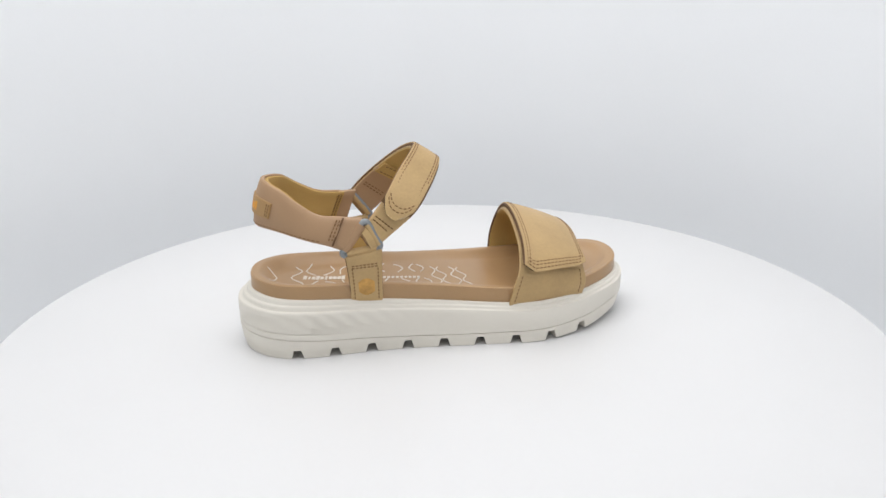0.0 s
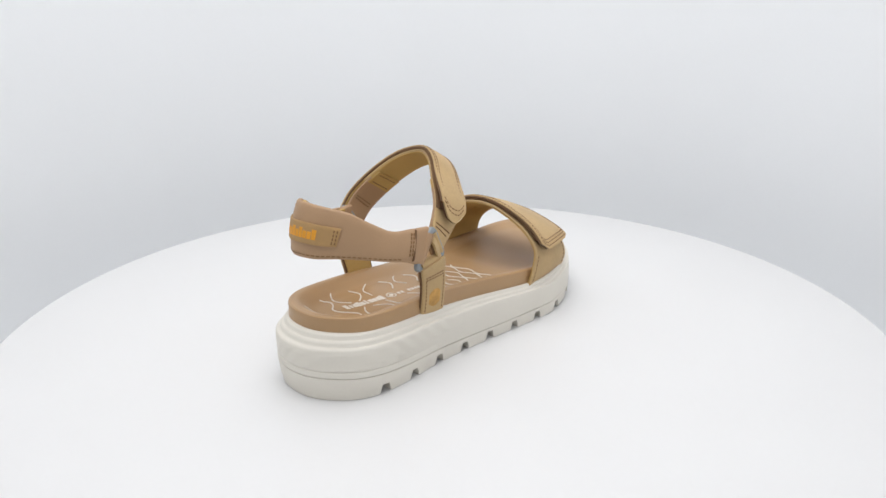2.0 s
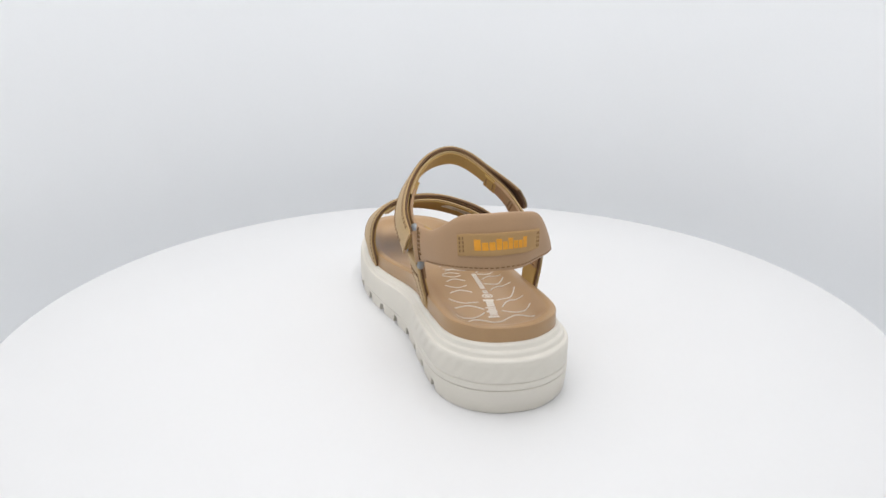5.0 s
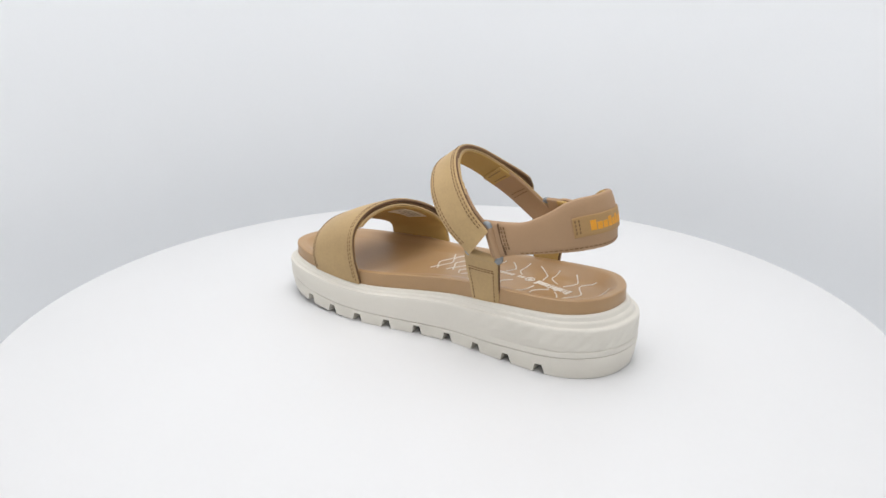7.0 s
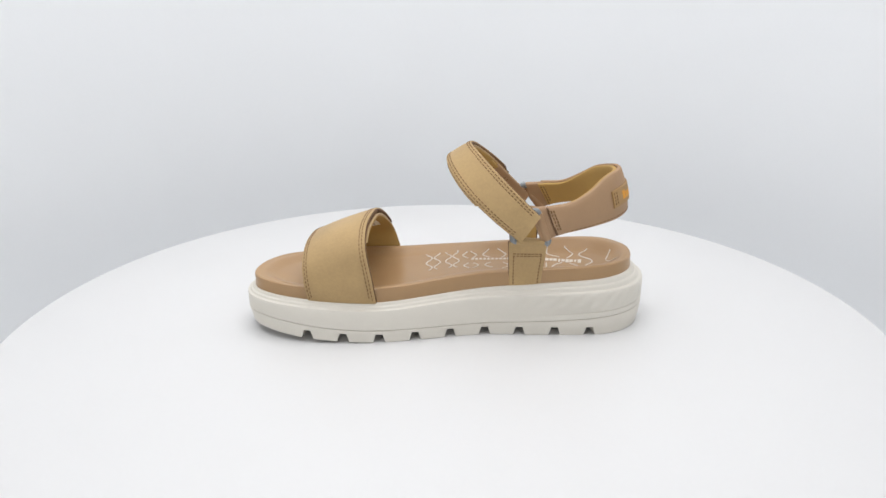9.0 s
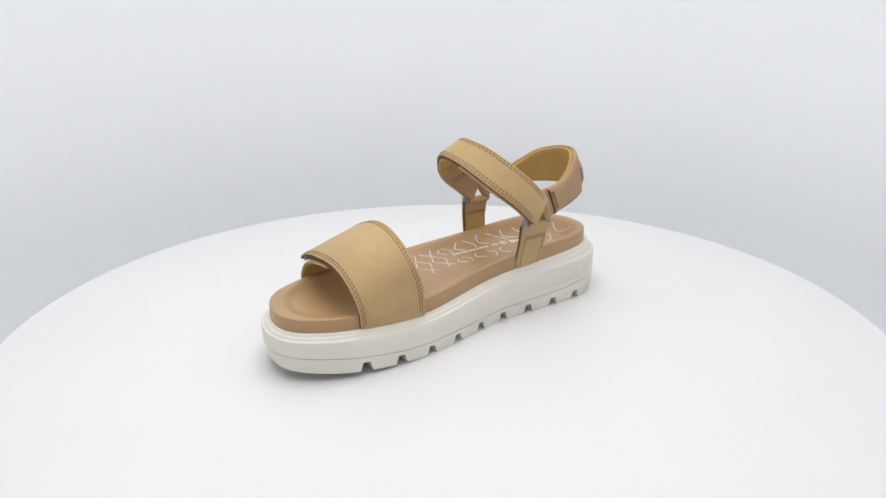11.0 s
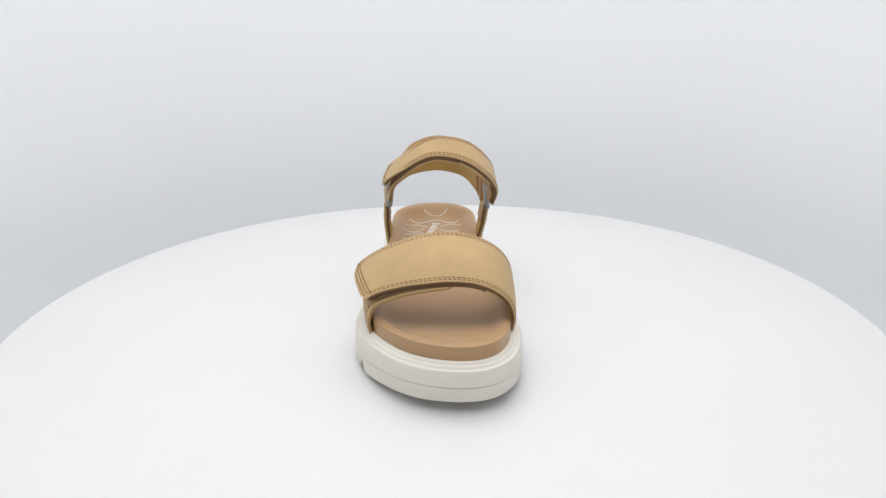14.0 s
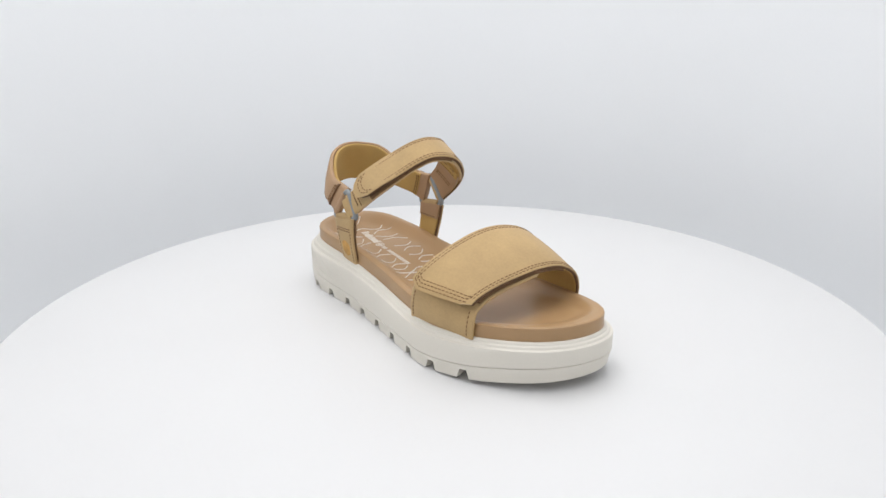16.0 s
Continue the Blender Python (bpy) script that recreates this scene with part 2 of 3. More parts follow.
def build_sole():
    def wall(d, k=0.0):
        return lambda nx, x: wall_off(nx) + d + k * flare(1 - nx * nx, x)

    def ledge(g):
        return lambda nx, x: wall_off(nx) - g * (wall_off(nx) + inset(nx, x) - 0.6)

    def band(d):
        # the groove that marks off the heel's lower band
        return lambda nx, x: wall_off(nx) + 0.45 * flare(1 - nx * nx, x) + d * min(max((-55 - x) / 45, 0.0), 1.0)
    line, top, lip = SOLE_LINE, SOLE_TOP, LIP
    steps = [(wall(-0.7, 0.6), lambda x: line(x) + 0.05), (wall(-0.1, 0.6), lambda x: line(x) + 0.4), (wall(0.0, 0.5), lambda x: line(x) + 3.0), (band(-0.1), lambda x: line(x) + 3.6), (band(-0.7), lambda x: line(x) + 4.1),
             (band(-0.1), lambda x: line(x) + 4.7), (wall(0.1, 0.2), lambda x: top(x) - 11.5 * lip(x)),
             (wall(0.0), lambda x: top(x) - 8.8 * lip(x)), (ledge(0.04), lambda x: top(x) - 7.6 * lip(x)), (ledge(0.15), lambda x: top(x) - 7.0 * lip(x)), (ledge(0.30), lambda x: top(x) - 6.9 * lip(x)),
             (ledge(0.37), lambda x: top(x) - 6.3 * lip(x)), (ledge(0.40), lambda x: top(x) - 5.2 * lip(x)), (ledge(0.46), lambda x: top(x) - 4.2 * lip(x)), (ledge(0.56), lambda x: top(x) - 3.6 * lip(x)),
             (ledge(0.67), lambda x: top(x) - 3.5 * lip(x)), (ledge(0.73), lambda x: top(x) - 2.9 * lip(x)), (ledge(0.76), lambda x: top(x) - 1.6 * lip(x)), (ledge(0.84), lambda x: top(x) - 0.6 * lip(x)),
             (ledge(1.0), top), (-9.0, lambda x: top(x) - 0.3), (-9.5, lambda x: 18.5)]
    part("midsole", loft([ring_at(o, z) for o, z in steps]), RUBBER, sandal, "off-white rubber midsole with stepped lip")
    rim = loft([ring_at(o, z) for o, z in ((-1.2, lambda x: rise(x) + 5.7), (lambda nx, x: wall_off(nx) * 0.8 - 0.2 + 0.75 * flare(1 - nx * nx, x), lambda x: rise(x) + 6.0), (wall(-0.1, 0.6), lambda x: line(x) - 0.7), (wall(-0.15, 0.6), lambda x: line(x) - 0.35), (wall(-0.7, 0.6), lambda x: line(x)))])
    core = loft([ring_at(o, z) for o, z in ((-11, lambda x: rise(x) + 0.8), (-10, lambda x: rise(x) + 5.9))])
    outsole = part("outsole", join([rim, core]), RUBBER, sandal, "off-white rubber outsole with deep tread")
    build_lugs(outsole)


def build_lugs(outsole):
    lat = [-105.4 + 23.4 * k for k in range(9)]
    med = [-97 + 23.4 * k for k in range(9)]
    n = N_OUT
    # place of each notch along the outline
    def find(x, sign):
        c = [i for i in range(n) if OUTLINE[i][1] * sign > 25 and abs(OUTLINE[i][0] - x) < 6]
        i = min(c, key=lambda j: abs(OUTLINE[j][0] - x))
        j = (i + 1) % n if (OUTLINE[(i + 1) % n][0] - OUTLINE[i][0]) * (x - OUTLINE[i][0]) > 0 else i - 1
        w = (x - OUTLINE[i][0]) / (OUTLINE[j][0] - OUTLINE[i][0])
        return i + w * (1 if j == (i + 1) % n else -1)
    cuts = sorted([find(x, -1) for x in lat] + [find(x, 1) for x in med])
    step = _d[-1] / n

    def sample(s):
        s = s % n
        i = int(s)
        w = s - i
        p = OUTLINE[i] * (1 - w) + OUTLINE[(i + 1) % n] * w
        q = OUTWARD[i] * (1 - w) + OUTWARD[(i + 1) % n] * w
        return p, q
    for a, b in zip(cuts, cuts[1:] + [cuts[0] + n]):
        m = max(6, int((b - a) * 1.5))
        lo, hi = 4.0 / step, 2.2 / step
        loops = []
        for k in range(m):
            w = k / (m - 1)
            s0 = a + lo + (b - a - 2 * lo) * w
            s1 = a + hi + (b - a - 2 * hi) * w
            cs = []
            for s, o, z in ((s0, -12.5, 0.3), (s0, -1.2, 0.0), (s0, "foot", 0.25), (s1, None, 6.1), (s1, -12.5, 6.1)):
                p, q = sample(s)
                fl = flare(1 - q[0] * q[0], p[0])
                o = wall_off(q[0]) * 0.8 - 0.2 + 0.75 * fl if o is None else wall_off(q[0]) * 0.6 - 0.6 + fl if o == "foot" else o
                cs.append((p[0] + q[0] * o, p[1] + q[1] * o, rise(p[0]) + z))
            loops.append(cs)
        part("tread_lug", loft(loops), RUBBER, outsole)


def footbed_z(x, y):
    d = float(np.min(np.hypot(OUTLINE[:, 0] - x, OUTLINE[:, 1] - y))) - 4.8
    k = min(max((d - 3.8) / float(np.interp(x, [-60, 40], [12.0, 7.5])), 0.0), 1.0)
    k = k * k * (3 - 2 * k)
    depth = float(np.interp(x, [-130, -90, -40, 0, 50, 90, 120], [7.0, 7.5, 5.5, 3.8, 4.5, 3.2, 2.5]))
    arch = 2.5 * math.exp(-((x + 25) / 30) ** 2) * min(max((y + 5) / 30, 0), 1)
    ball = -2.6 * math.exp(-((x - 62) / 27) ** 4 - ((y + 1) / 32) ** 4)
    return RIM_TOP(x) - depth * k + (arch + ball) * k


def build_footbed():
    spine = []
    for x, y in OUTLINE:
        cx = min(max(x, -98), 92)
        spine.append((cx, float(np.interp(cx, [-100, -30, 90], [2, -1, 3]))))
    def edge(d):
        return lambda nx, x: -inset(nx, x) - d
    rings = [ring_at(edge(3.0), lambda x: 19.0), ring_at(edge(-0.1), lambda x: SOLE_TOP(x) - 0.8), ring_at(edge(0.2), lambda x: (SOLE_TOP(x) + RIM_TOP(x)) / 2), ring_at(edge(0.0), lambda x: RIM_TOP(x) - 1.3), ring_at(edge(0.3), lambda x: RIM_TOP(x) - 0.4),
             ring_at(edge(1.1), lambda x: RIM_TOP(x))]
    for s in (0.03, 0.06, 0.09, 0.12, 0.15, 0.18, 0.25, 0.33, 0.42, 0.55, 0.7, 0.85, 0.97):
        loop = []
        for (x, y), (nx, ny), (cx, cy) in zip(OUTLINE, OUTWARD, spine):
            o = inset(nx, x) + 1.1
            ax, ay = x - nx * o, y - ny * o
            px_, py_ = ax + (cx - ax) * s, ay + (cy - ay) * s
            loop.append((px_, py_, footbed_z(px_, py_)))
        rings.append(loop)
    v, f = loft(rings, (True, False))
    k = len(rings) - 1
    n = N_OUT
    # close the middle across the spine
    for i in range(n // 2):
        a, b, c, d = i, i + 1, n - 1 - i, (n - i) % n
        f.append((k * n + a, k * n + b, k * n + c, k * n + d) if i else (k * n, k * n + 1, k * n + n - 1))
    f = [tuple(dict.fromkeys(q)) for q in f]
    f = [q for q in f if len(q) > 2]
    return part("footbed", (v, f), FOOTBED, sandal, "tan leather moulded footbed with white printed lines")


VAMP = Band([(31.6, -45.5, 25), (34, -47.5, 36.2), (37.8, -46.3, 49.3), (41.8, -32.9, 61.3), (44.8, -10.3, 71), (46.8, 7.5, 73.4), (49.4, 25.1, 70.1), (49.9, 39.2, 60.4), (47.1, 45.2, 44.8), (44.7, 43.3, 26)],
            [(83.1, -41.7, 26.5), (84.6, -42.7, 35.5), (84.3, -38.4, 44.9), (86, -24.3, 51.5), (89.1, -6.8, 55.9), (90.1, 5.7, 57.1), (91.2, 21.1, 55.5), (92, 35.1, 48.6), (91.2, 41.7, 38.1), (89.7, 40.9, 27.8)], flip=-1, bulge=1.2)


def build_vamp():
    base = part("vamp_base", VAMP.sheet(0.0, 0.74, -0.6, 0.9, nu=64, v0=-0.01, v1=1.035, tip1=lambda q: -0.2 * q ** 3), NUBUCK, sandal, "tan nubuck lower layer of toe strap")
    part("lining", VAMP.sheet(0.0, 0.73, -1.5, -0.65, v0=0.0, v1=1.025, tip1=lambda q: -0.2 * q ** 3), LINING, base, "ochre cloth lining")

    def tip(q):
        return 0.03 * max(0.0, 1 - q / 0.16) + 0.012 * max(0.0, (q - 0.88) / 0.12)

    def lift(k):
        w = min(max((k - 0.58) / 0.36, 0.0), 1.0)
        return 2.2 * max(0.0, 1 - k / 0.36) ** 1.4 - 3.1 * w * w * (3 - 2 * w)
    flap = part("vamp_flap", VAMP.sheet(0.205, 1.0, 3.8, 4.8, nu=72, tip0=tip, lift=lift), NUBUCK, sandal, "wide tan nubuck toe strap flap with stitched edges")
    part("cut_edge", VAMP.sheet(0.209, 1.0, 2.3, 3.85, nu=72, tip0=tip, lift=lift, v0=-0.008, v1=1.008), EDGE, flap, "dark brown cut edge")
    part("lining", VAMP.sheet(0.68, 1.0, 1.2, 2.3, v0=0.015, v1=0.985, lift=lambda k: lift((0.475 + 0.32 * k) / 0.795)), LINING, flap, "ochre cloth lining")
    part("hook_tape", VAMP.sheet(0.235, 0.70, 0.95, 2.3, v0=0.01, v1=1.018, nu=60, tip0=tip, lift=lambda k: 0.5 * lift(k * 0.6)), VELCRO, flap, "brown hook-and-loop tape")
    rows = []
    for v in (0.045, 0.085, 0.93, 0.965):
        rows.append(stitches([VAMP.at(u, v, 4.68 + lift((u - 0.205) / 0.795)) for u in np.linspace(0.235, 0.99, 120)]))
    for du in (0.012, 0.024, 0.036):
        rows.append(stitches([VAMP.at(0.205 + du + tip(v), v, 4.68 + lift(du / 0.795)) for v in np.linspace(0.05, 0.96, 40)]))
    part("stitching", join(rows), THREAD, flap)
    rows = [stitches(VAMP.line(0.02, 0.2, v, 0.8)) for v in (0.05, 0.95)]
    part("stitching", join(rows), THREAD, base)
    lab = part("size_label", VAMP.sheet(0.30, 0.42, -2.0, -1.55, v0=0.15, v1=0.5, nu=10), LABEL, base, "white woven label with unreadable print")
    for v, u1 in ((0.22, 0.40), (0.28, 0.39), (0.34, 0.40), (0.41, 0.37)):
        part("lettering_bar", VAMP.sheet(0.315, u1, -2.08, -1.98, nu=8, v0=v, v1=v + 0.022), INK, lab)


ANKLE = Band([(-60, 40.8, 84.6), (-49.4, 41.2, 95.2), (-36.7, 34.6, 107.3), (-25.8, 23.1, 117.9), (-20.4, 8.8, 122.6), (-24.8, -3, 119.7), (-34.8, -14.3, 110.3), (-45.9, -26, 97.6), (-59.8, -33.1, 82.1)],
             [(-46.9, 42.3, 68.5), (-31, 43.1, 82), (-15.6, 35, 95.8), (-5.6, 20.1, 107.9), (-4.3, 3.5, 112.2), (-8, -8.3, 108.7), (-16.7, -20.1, 99.3), (-28.7, -30.2, 87.6), (-51.6, -32.7, 70.3)], flip=1, bulge=0.6)


def build_ankle():
    def lift(k):
        return 3.0 * max(0.0, (k - 0.78) / 0.22) ** 1.6

    def tip(q):
        return -0.05 * abs(2 * q - 1) ** 3
    flap = part("ankle_flap", ANKLE.sheet(-0.015, 0.925, 2.6, 3.6, nu=72, tip1=tip, lift=lift), NUBUCK, sandal, "tan nubuck ankle strap flap with double stitching")
    part("cut_edge", ANKLE.sheet(0.0, 0.923, 1.1, 2.65, nu=72, tip1=tip, lift=lift, v0=-0.012, v1=1.012), EDGE, flap, "dark brown cut edge")
    part("lining", ANKLE.sheet(0.0, 0.34, 0.3, 1.15, v0=0.03, v1=0.97), LINING, flap, "ochre cloth lining")
    part("hook_tape", ANKLE.sheet(0.40, 0.89, 0.6, 1.2, v0=-0.02, v1=1.05, nu=60), VELCRO, flap, "brown hook-and-loop tape")
    rows = [stitches([ANKLE.at(u, v, 3.48 + lift(u / 0.925)) for u in np.linspace(0.03, 0.89, 120)]) for v in (0.07, 0.15, 0.85, 0.93)]
    rows += [stitches([ANKLE.at(u + tip(v) * 1.2, v, 3.48 + lift(u / 0.925)) for v in np.linspace(0.1, 0.9, 20)]) for u in (0.90, 0.885)]
    part("stitching", join(rows), THREAD, flap)
    base = part("ankle_base", ANKLE.sheet(0.20, 1.025, -0.9, 0.6, nu=72, v0=0.0, v1=1.05, lift=lambda k: 1.8 * max(0.0, (k - 0.88) / 0.12)), NUBUCK, sandal, "tan nubuck lower layer of ankle strap")
    part("lining", ANKLE.sheet(0.21, 0.80, -1.8, -0.95, v0=0.02, v1=0.98), LINING, base, "ochre cloth lining")
    for u0, u1 in ((0.205, 0.27), (0.745, 0.805)):
        patch = part("lining_patch", ANKLE.sheet(u0, u1, -3.4, -1.8, nu=10, v0=0.04, v1=0.96), LINING, base, "ochre stitched end of the lining")
        part("stitching", join([stitches(ANKLE.across(u, 0.14, 0.86, -3.45)) for u in (u0 + 0.012, u1 - 0.012)]), THREAD, patch)
    fold = part("strap_fold", ANKLE.sheet(0.0, 0.23, -2.6, -1.0, nu=16), LEATHER, flap, "brown leather strap end folded round the ring")
    part("stitching", join([stitches(ANKLE.across(u, 0.1, 0.9, -2.65)) for u in (0.11, 0.125)]), THREAD, fold)
    back = part("strap_fold", ANKLE.sheet(0.795, 1.025, -2.8, -1.0, nu=20), LEATHER, base, "brown leather strap end folded round the ring")
    part("stitching", join([stitches(ANKLE.across(u, 0.12, 0.88, -2.85)) for u in (0.89, 0.905)]), THREAD, back)
    part("stitching", join([stitches(ANKLE.across(u, 0.08, 0.92, 0.72 + 1.8 * max(0.0, ((u - 0.2) / 0.825 - 0.88) / 0.12)), 1.7, 0.7, 0.45) for u in (0.944, 0.958)]), THREAD, base)


HEEL = Band([(-61.7, -30.5, 88.1), (-73.2, -28.7, 89), (-85.9, -25.9, 90.3), (-97.1, -21.1, 96.9), (-106.2, -14, 103.9), (-113.4, -4, 107.1), (-115.7, 5, 108.3), (-113.5, 14.8, 107.8), (-104.5, 25, 105.3), (-93.7, 31.6, 97.6), (-81.3, 34.9, 91.1), (-67.3, 36.6, 89.1), (-56.2, 38.1, 88.8)],
            [(-72.3, -35, 68), (-81.8, -33.5, 72), (-93.3, -29.2, 74.7), (-104.6, -21.2, 77.4), (-113.7, -10.7, 78.4), (-120.3, -1.4, 78.3), (-122.3, 6.2, 78.3), (-120.3, 14.6, 77.6), (-111.5, 25.7, 76.3), (-98.9, 32, 74.4), (-86.1, 35.3, 72.1), (-74.8, 37.7, 70), (-64.6, 38.7, 65.8)], flip=1, bulge=0.6)


def build_heel():
    strap = part("heel_strap", HEEL.sheet(0.068, 0.932, 0.0, 2.2, nu=90, nv=10, pad=1.6), LEATHER, sandal, "padded tan leather heel strap")
    part("lining", HEEL.sheet(0.05, 0.95, -2.8, -0.05, nu=80, v0=0.02, v1=0.98, pad=0.0), LINING, strap, "ochre soft lining")
    part("stitching", join([stitches(HEEL.across(u, 0.1, 0.9, -2.85), 1.6, 0.8) for u in (0.06, 0.074, 0.926, 0.94)]), THREAD, strap)
    rows = [stitches(HEEL.line(0.12, 0.88, 0.93, 2.9, 160), 2.0, 0.9)]
    rows += [stitches(HEEL.across(u, 0.12, 0.9, 3.8), 1.6, 0.8) for u in (0.078, 0.09, 0.91, 0.922)]
    part("stitching", join(rows), THREAD, strap)
    for u in (0.064, 0.929):
        part("seam", HEEL.sheet(u, u + 0.008, 1.6, 3.7, nu=4, v0=0.04, v1=0.96), EDGE, strap, "dark stitched seam")
    for u0, u1 in ((-0.012, 0.078), (0.922, 1.012)):
        part("strap_loop", HEEL.sheet(u0, u1, -2.4, 2.4, nu=14), LEATHER, strap, "tan leather loop folded round the ring")
    tab = part("heel_tab", HEEL.sheet(0.345, 0.675, 3.5, 4.8, nu=40, v0=0.33, v1=0.72), TAB, strap, "stitched leather tab with orange print")
    for k in range(9):
        # plain bars in place of the lettering
        u = 0.425 + k * 0.0225
        part("lettering_bar", HEEL.sheet(u, u + 0.0195, 4.7, 4.86, nu=4, v0=0.43 if k in (0, 3, 5, 8) else 0.48, v1=0.62), ORANGE, tab, "orange printed bar")
    part("stitching", join([stitches(HEEL.across(u, 0.37, 0.68, 4.75, 14), 1.4, 0.8) for u in (0.353, 0.364, 0.656, 0.667)] ), THREAD, tab)


SIDE_LAT = Band([(-69.5, -31.2, 35.4), (-70, -33.1, 45), (-71.2, -34.6, 56), (-72.5, -35, 65)], [(-49.5, -32.2, 33.7), (-49.8, -33.8, 45), (-49.8, -34.5, 56), (-49.5, -34.2, 68)], flip=-1, bulge=0.5)
SIDE_MED = Band([(-64.3, 33.0, 35.0), (-64.8, 35.1, 45), (-65.8, 37.3, 55), (-66.5, 38.9, 64.5)], [(-43.3, 31.2, 33.3), (-42.8, 33.8, 45), (-42.3, 36.6, 55), (-41.8, 38.8, 66.5)], flip=1, bulge=0.5)


def build_sides():
    for band, logo in ((SIDE_LAT, True), (SIDE_MED, False)):
        strap = part("side_strap", band.sheet(0.0, 1.0, 0.6, 2.4, nu=24), NUBUCK, sandal, "short tan nubuck side strap joining sole and ring")
        part("cut_edge", band.sheet(0.02, 0.98, -0.6, 0.65, nu=20, v0=-0.015, v1=1.015), EDGE, strap, "dark brown cut edge")
        part("lining", band.sheet(0.1, 0.70, -1.6, -0.6, nu=16, v0=0.04, v1=0.96), LINING, strap, "ochre stitched inner lining")
        fold = part("strap_fold", band.sheet(0.68, 1.0, -2.4, -0.6, nu=12, v0=0.02, v1=0.98), LEATHER, strap, "brown leather inner fold")
        part("stitching", stitches(band.across(0.72, 0.08, 0.92, -2.45), 1.5, 0.8), THREAD, fold)
        rows = [stitches(band.line(0.04, 0.75, v, 2.3, 40), 1.6, 0.9) for v in (0.12, 0.87)]
        rows += [stitches(band.across(u, 0.1, 0.9, 2.3), 1.6, 0.8, 0.45) for u in (0.72, 0.77)]
        part("stitching", join(rows), THREAD, strap)
        if logo:
            part("logo_print", band.sheet(0.14, 0.50, 2.2, 2.47, nu=12, v0=0.25, v1=0.75, tip0=lambda q: 0.08 * abs(2 * q - 1) ** 2, tip1=lambda q: -0.08 * abs(2 * q - 1) ** 2), ORANGE_FADED, strap, "faded orange embossed emblem")


def build_rings():
    for a, b, c in (((-59.0, -33.2, 86.6), (-74.5, -34.6, 66.0), (-49.8, -33.2, 68.2)), ((-58.6, 40.2, 87.6), (-67.6, 39.2, 64.4), (-43.5, 40.0, 67.2))):
        pts = []
        tri = [np.array(q, float) for q in (a, b, c)]
        mid = sum(tri) / 3
        big = [mid + (q - mid) * 1.10 for q in tri]
        for i in range(3):
            p, q, r = big[i - 1], big[i], big[(i + 1) % 3]
            e = q + (p - q) * 0.2
            g = q + (r - q) * 0.2
            for w in np.linspace(0, 1, 7):
                pts.append(e * (1 - w) ** 2 + q * 2 * w * (1 - w) + g * w * w)
        ring = part("ring", tube(pts, 2.1, closed=True, sides=12), METAL, sandal, "grey metal triangular ring")
        # the straps' ends folded round the ring's three sides
        for p, q, mat, r in ((tri[0], tri[1], LEATHER, 3.0), (tri[1], tri[2], NUBUCK, 2.7), (tri[2], tri[0], NUBUCK, 2.35)):
            line = [p + (q - p) * w for w in np.linspace(0.13, 0.87, 5)]
            part("strap_fold", tube(line, r, sides=12), mat, sandal, "strap end folded round the ring")


# an arc and a wave at the heel, then bowed lines that open and close by turns on either side of the lettering:
# where each line's middle, outer end and inner end lie along the foot
HEEL_ARC = [(-119, -6), (-115.5, 0), (-114, 4.5), (-115.5, 9.5), (-119, 14)]
HEEL_WAVE = [(-105, -18), (-99.5, -13.5), (-97.5, -9), (-100, -4), (-104, 2), (-103.5, 7), (-98.5, 12), (-96.5, 17), (-100, 22.5)]
BOWS = [(-93.5, -89, -88), (-75, -76.5, -83), (-71, -62, -72), (-51, -54.5, -56), (-47, -41.5, -43.5), (-32, -37, -36.5), (-28, -24, -25), (-19, -22.5, -22.5)]


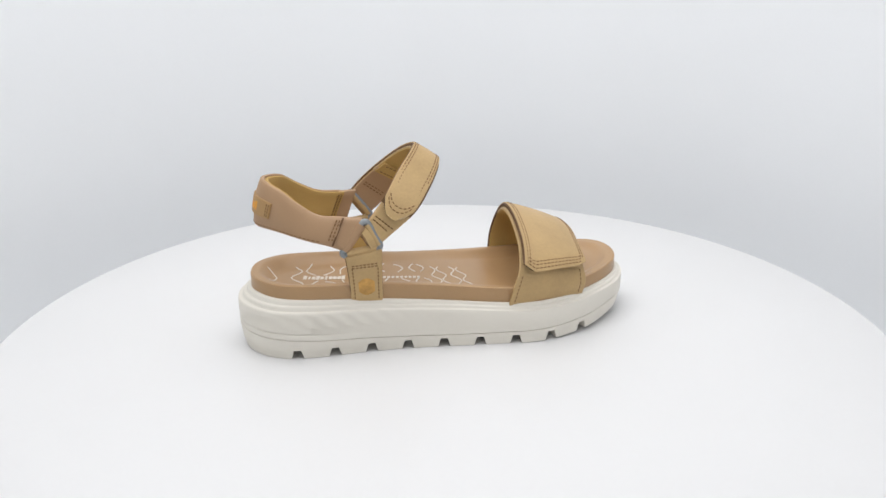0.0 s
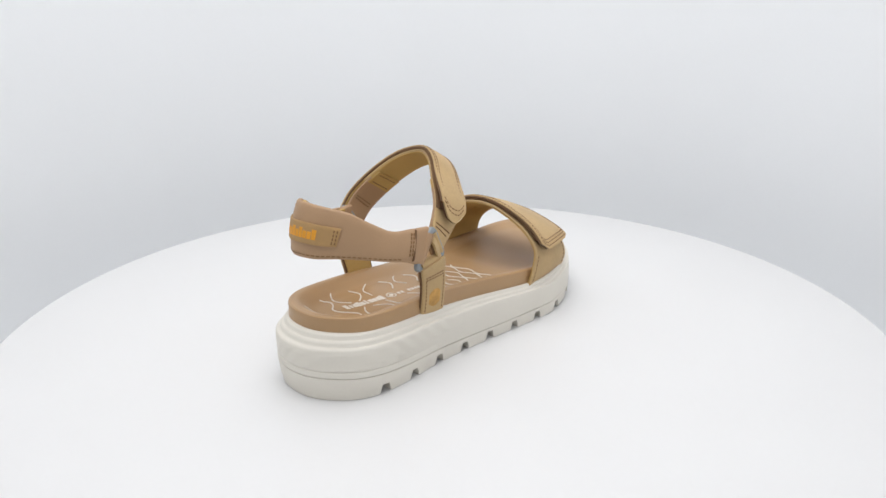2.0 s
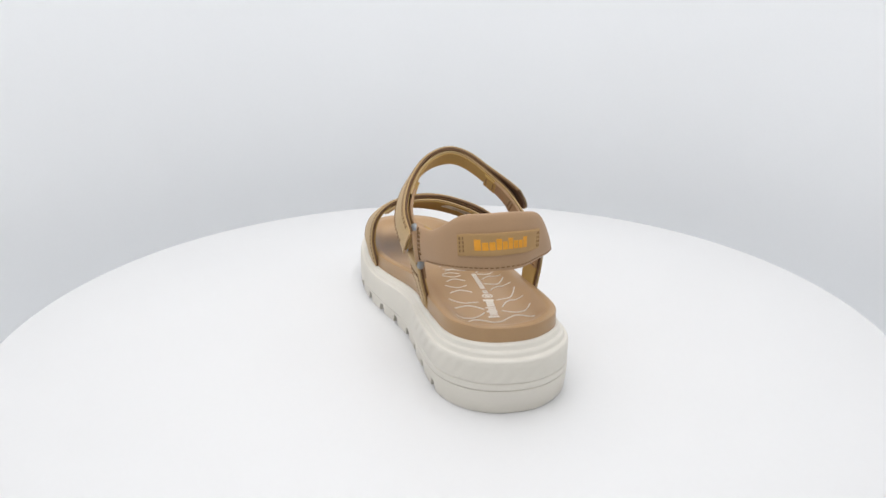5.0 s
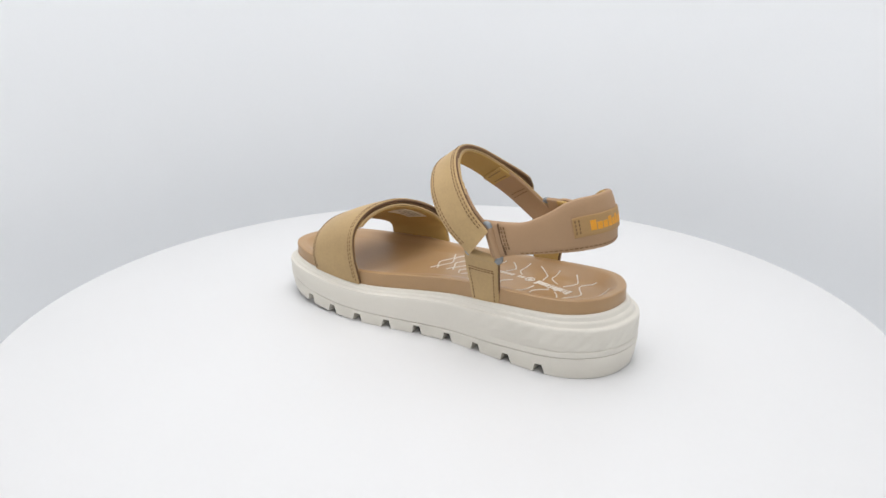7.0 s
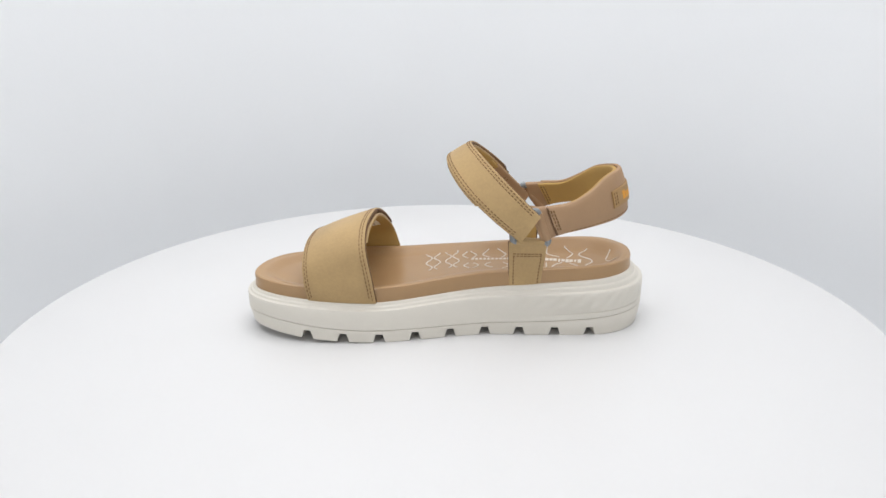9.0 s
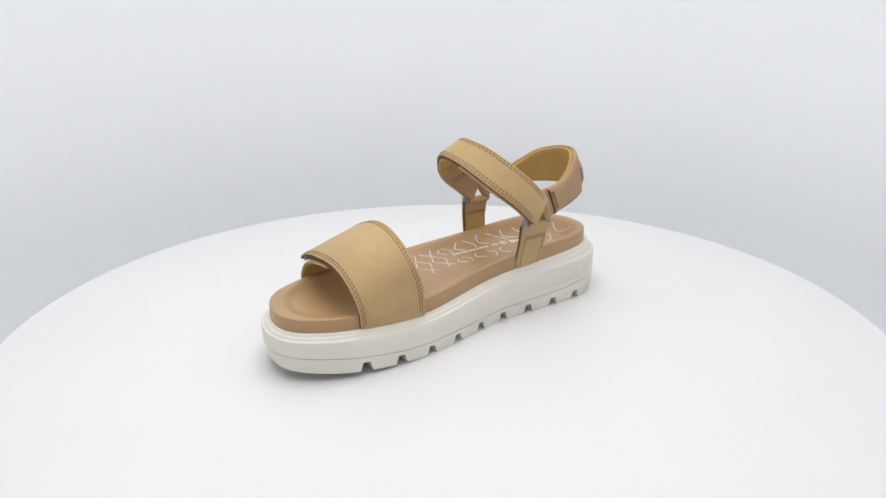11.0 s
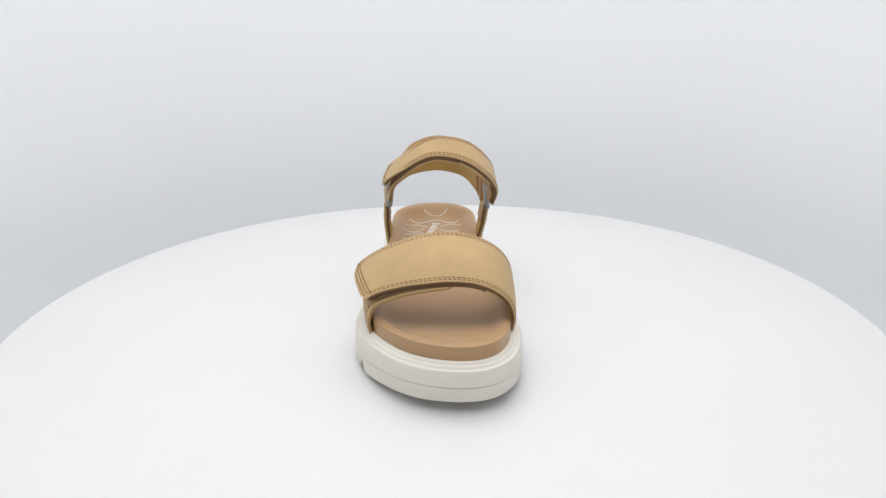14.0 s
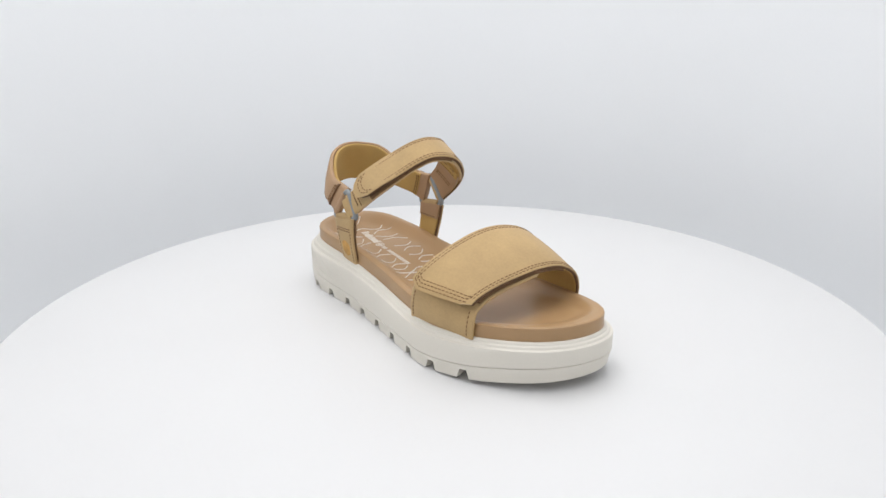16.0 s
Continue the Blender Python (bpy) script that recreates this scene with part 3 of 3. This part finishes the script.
def build_print(bed):
    """The footbed's printed lines, and bars in place of its lettering."""
    lines = [HEEL_ARC, HEEL_WAVE]
    for x, outer, inner in BOWS:
        grow = 0.12 * max(0.0, x + 60)
        x, outer, inner = x + grow, outer + grow, inner + grow
        half = float(np.interp(x, [-97, -50, -19], [9.0, 7.0, 6.0]))
        for side, mid in ((1, float(np.interp(x, [-97, -50, -19], [16, 10, 5.5]))), (-1, float(np.interp(x, [-97, -50, -19], [-13, -16.5, -18.5])))):
            lines.append([(x + ((outer if w > 0 else inner) - x) * abs(w) ** 1.6, mid + side * w * half) for w in (-1.0, -0.75, -0.4, 0.0, 0.4, 0.75, 1.0)])
    for k, x in enumerate((-9.0, -3.5, 4.5, 10.5)):
        # the last lines are whole waves right across
        a = 2.2 if k % 2 else -2.2
        lines.append([(x + a * math.cos((y + 8.0) * math.pi / 10.0), y) for y in range(-27, 8, 2)])
    for pts in lines:
        f = spline(pts)
        path = [f(u) for u in np.linspace(0, 1, 22)]
        part("printed_line", tube([(px_, py_, footbed_z(px_, py_) + 0.02) for px_, py_ in path], 0.48, sides=6), PRINT, bed)

    def bar(cx, cy, along, w, h):
        # a flat bar lying on the footbed; along is the line's direction
        d = Vector((math.cos(along), math.sin(along)))
        n = Vector((-d.y, d.x))
        top = [(cx + d.x * i * w / 2 + n.x * j * h / 2, cy + d.y * i * w / 2 + n.y * j * h / 2) for i, j in ((-1, -1), (1, -1), (1, 1), (-1, 1))]
        v = [(px_, py_, footbed_z(px_, py_) - 0.3) for px_, py_ in top] + [(px_, py_, footbed_z(px_, py_) + 0.25) for px_, py_ in top]
        return v, [(0, 1, 2, 3), (4, 5, 6, 7), (0, 1, 5, 4), (1, 2, 6, 5), (2, 3, 7, 6), (3, 0, 4, 7)]
    a = math.atan2(-6.5, 33.0)
    tall = (0, 3, 5, 9)
    for k in range(10):
        w = 1.3 if k in (1, 5) else 2.35
        part("lettering_bar", bar(-95.5 + k * 2.75, 3.0 - k * 0.62 + (0.5 if k in tall else 0.0), a, w, 6.4 if k in tall else 4.6), PRINT, bed, smooth=False)
    # round emblem after the lettering
    disc_pts = [(-64.0 + 3.0 * math.cos(w), -4.0 + 3.0 * math.sin(w)) for w in np.linspace(0, 2 * math.pi, 18, endpoint=False)]
    part("emblem", tube([(px_, py_, footbed_z(px_, py_) + 0.05) for px_, py_ in disc_pts], 0.5, closed=True, sides=6), PRINT, bed)
    part("emblem", bar(-64.0, -4.0, a + 0.9, 3.0, 2.4), PRINT, bed, smooth=False)
    for k in range(14):
        if k != 2:
            part("lettering_bar", bar(-58.0 + k * 2.85, -5.0 - k * 0.36, a, 1.9, 3.0), PRINT, bed, smooth=False)


build_sole()
build_print(build_footbed())
build_vamp()
build_ankle()
build_heel()
build_sides()
build_rings()


def motions():
    rows = [k * 0.5 for k in range(33)]
    walk(turntable, [(t, pose(0, 0, 0, 0, 0, SPIN * t)) for t in rows])
    walk(sandal, [(t, pose(0, 0, 0, 0, 0, SPIN * t) @ PLACE) for t in rows])


motions()
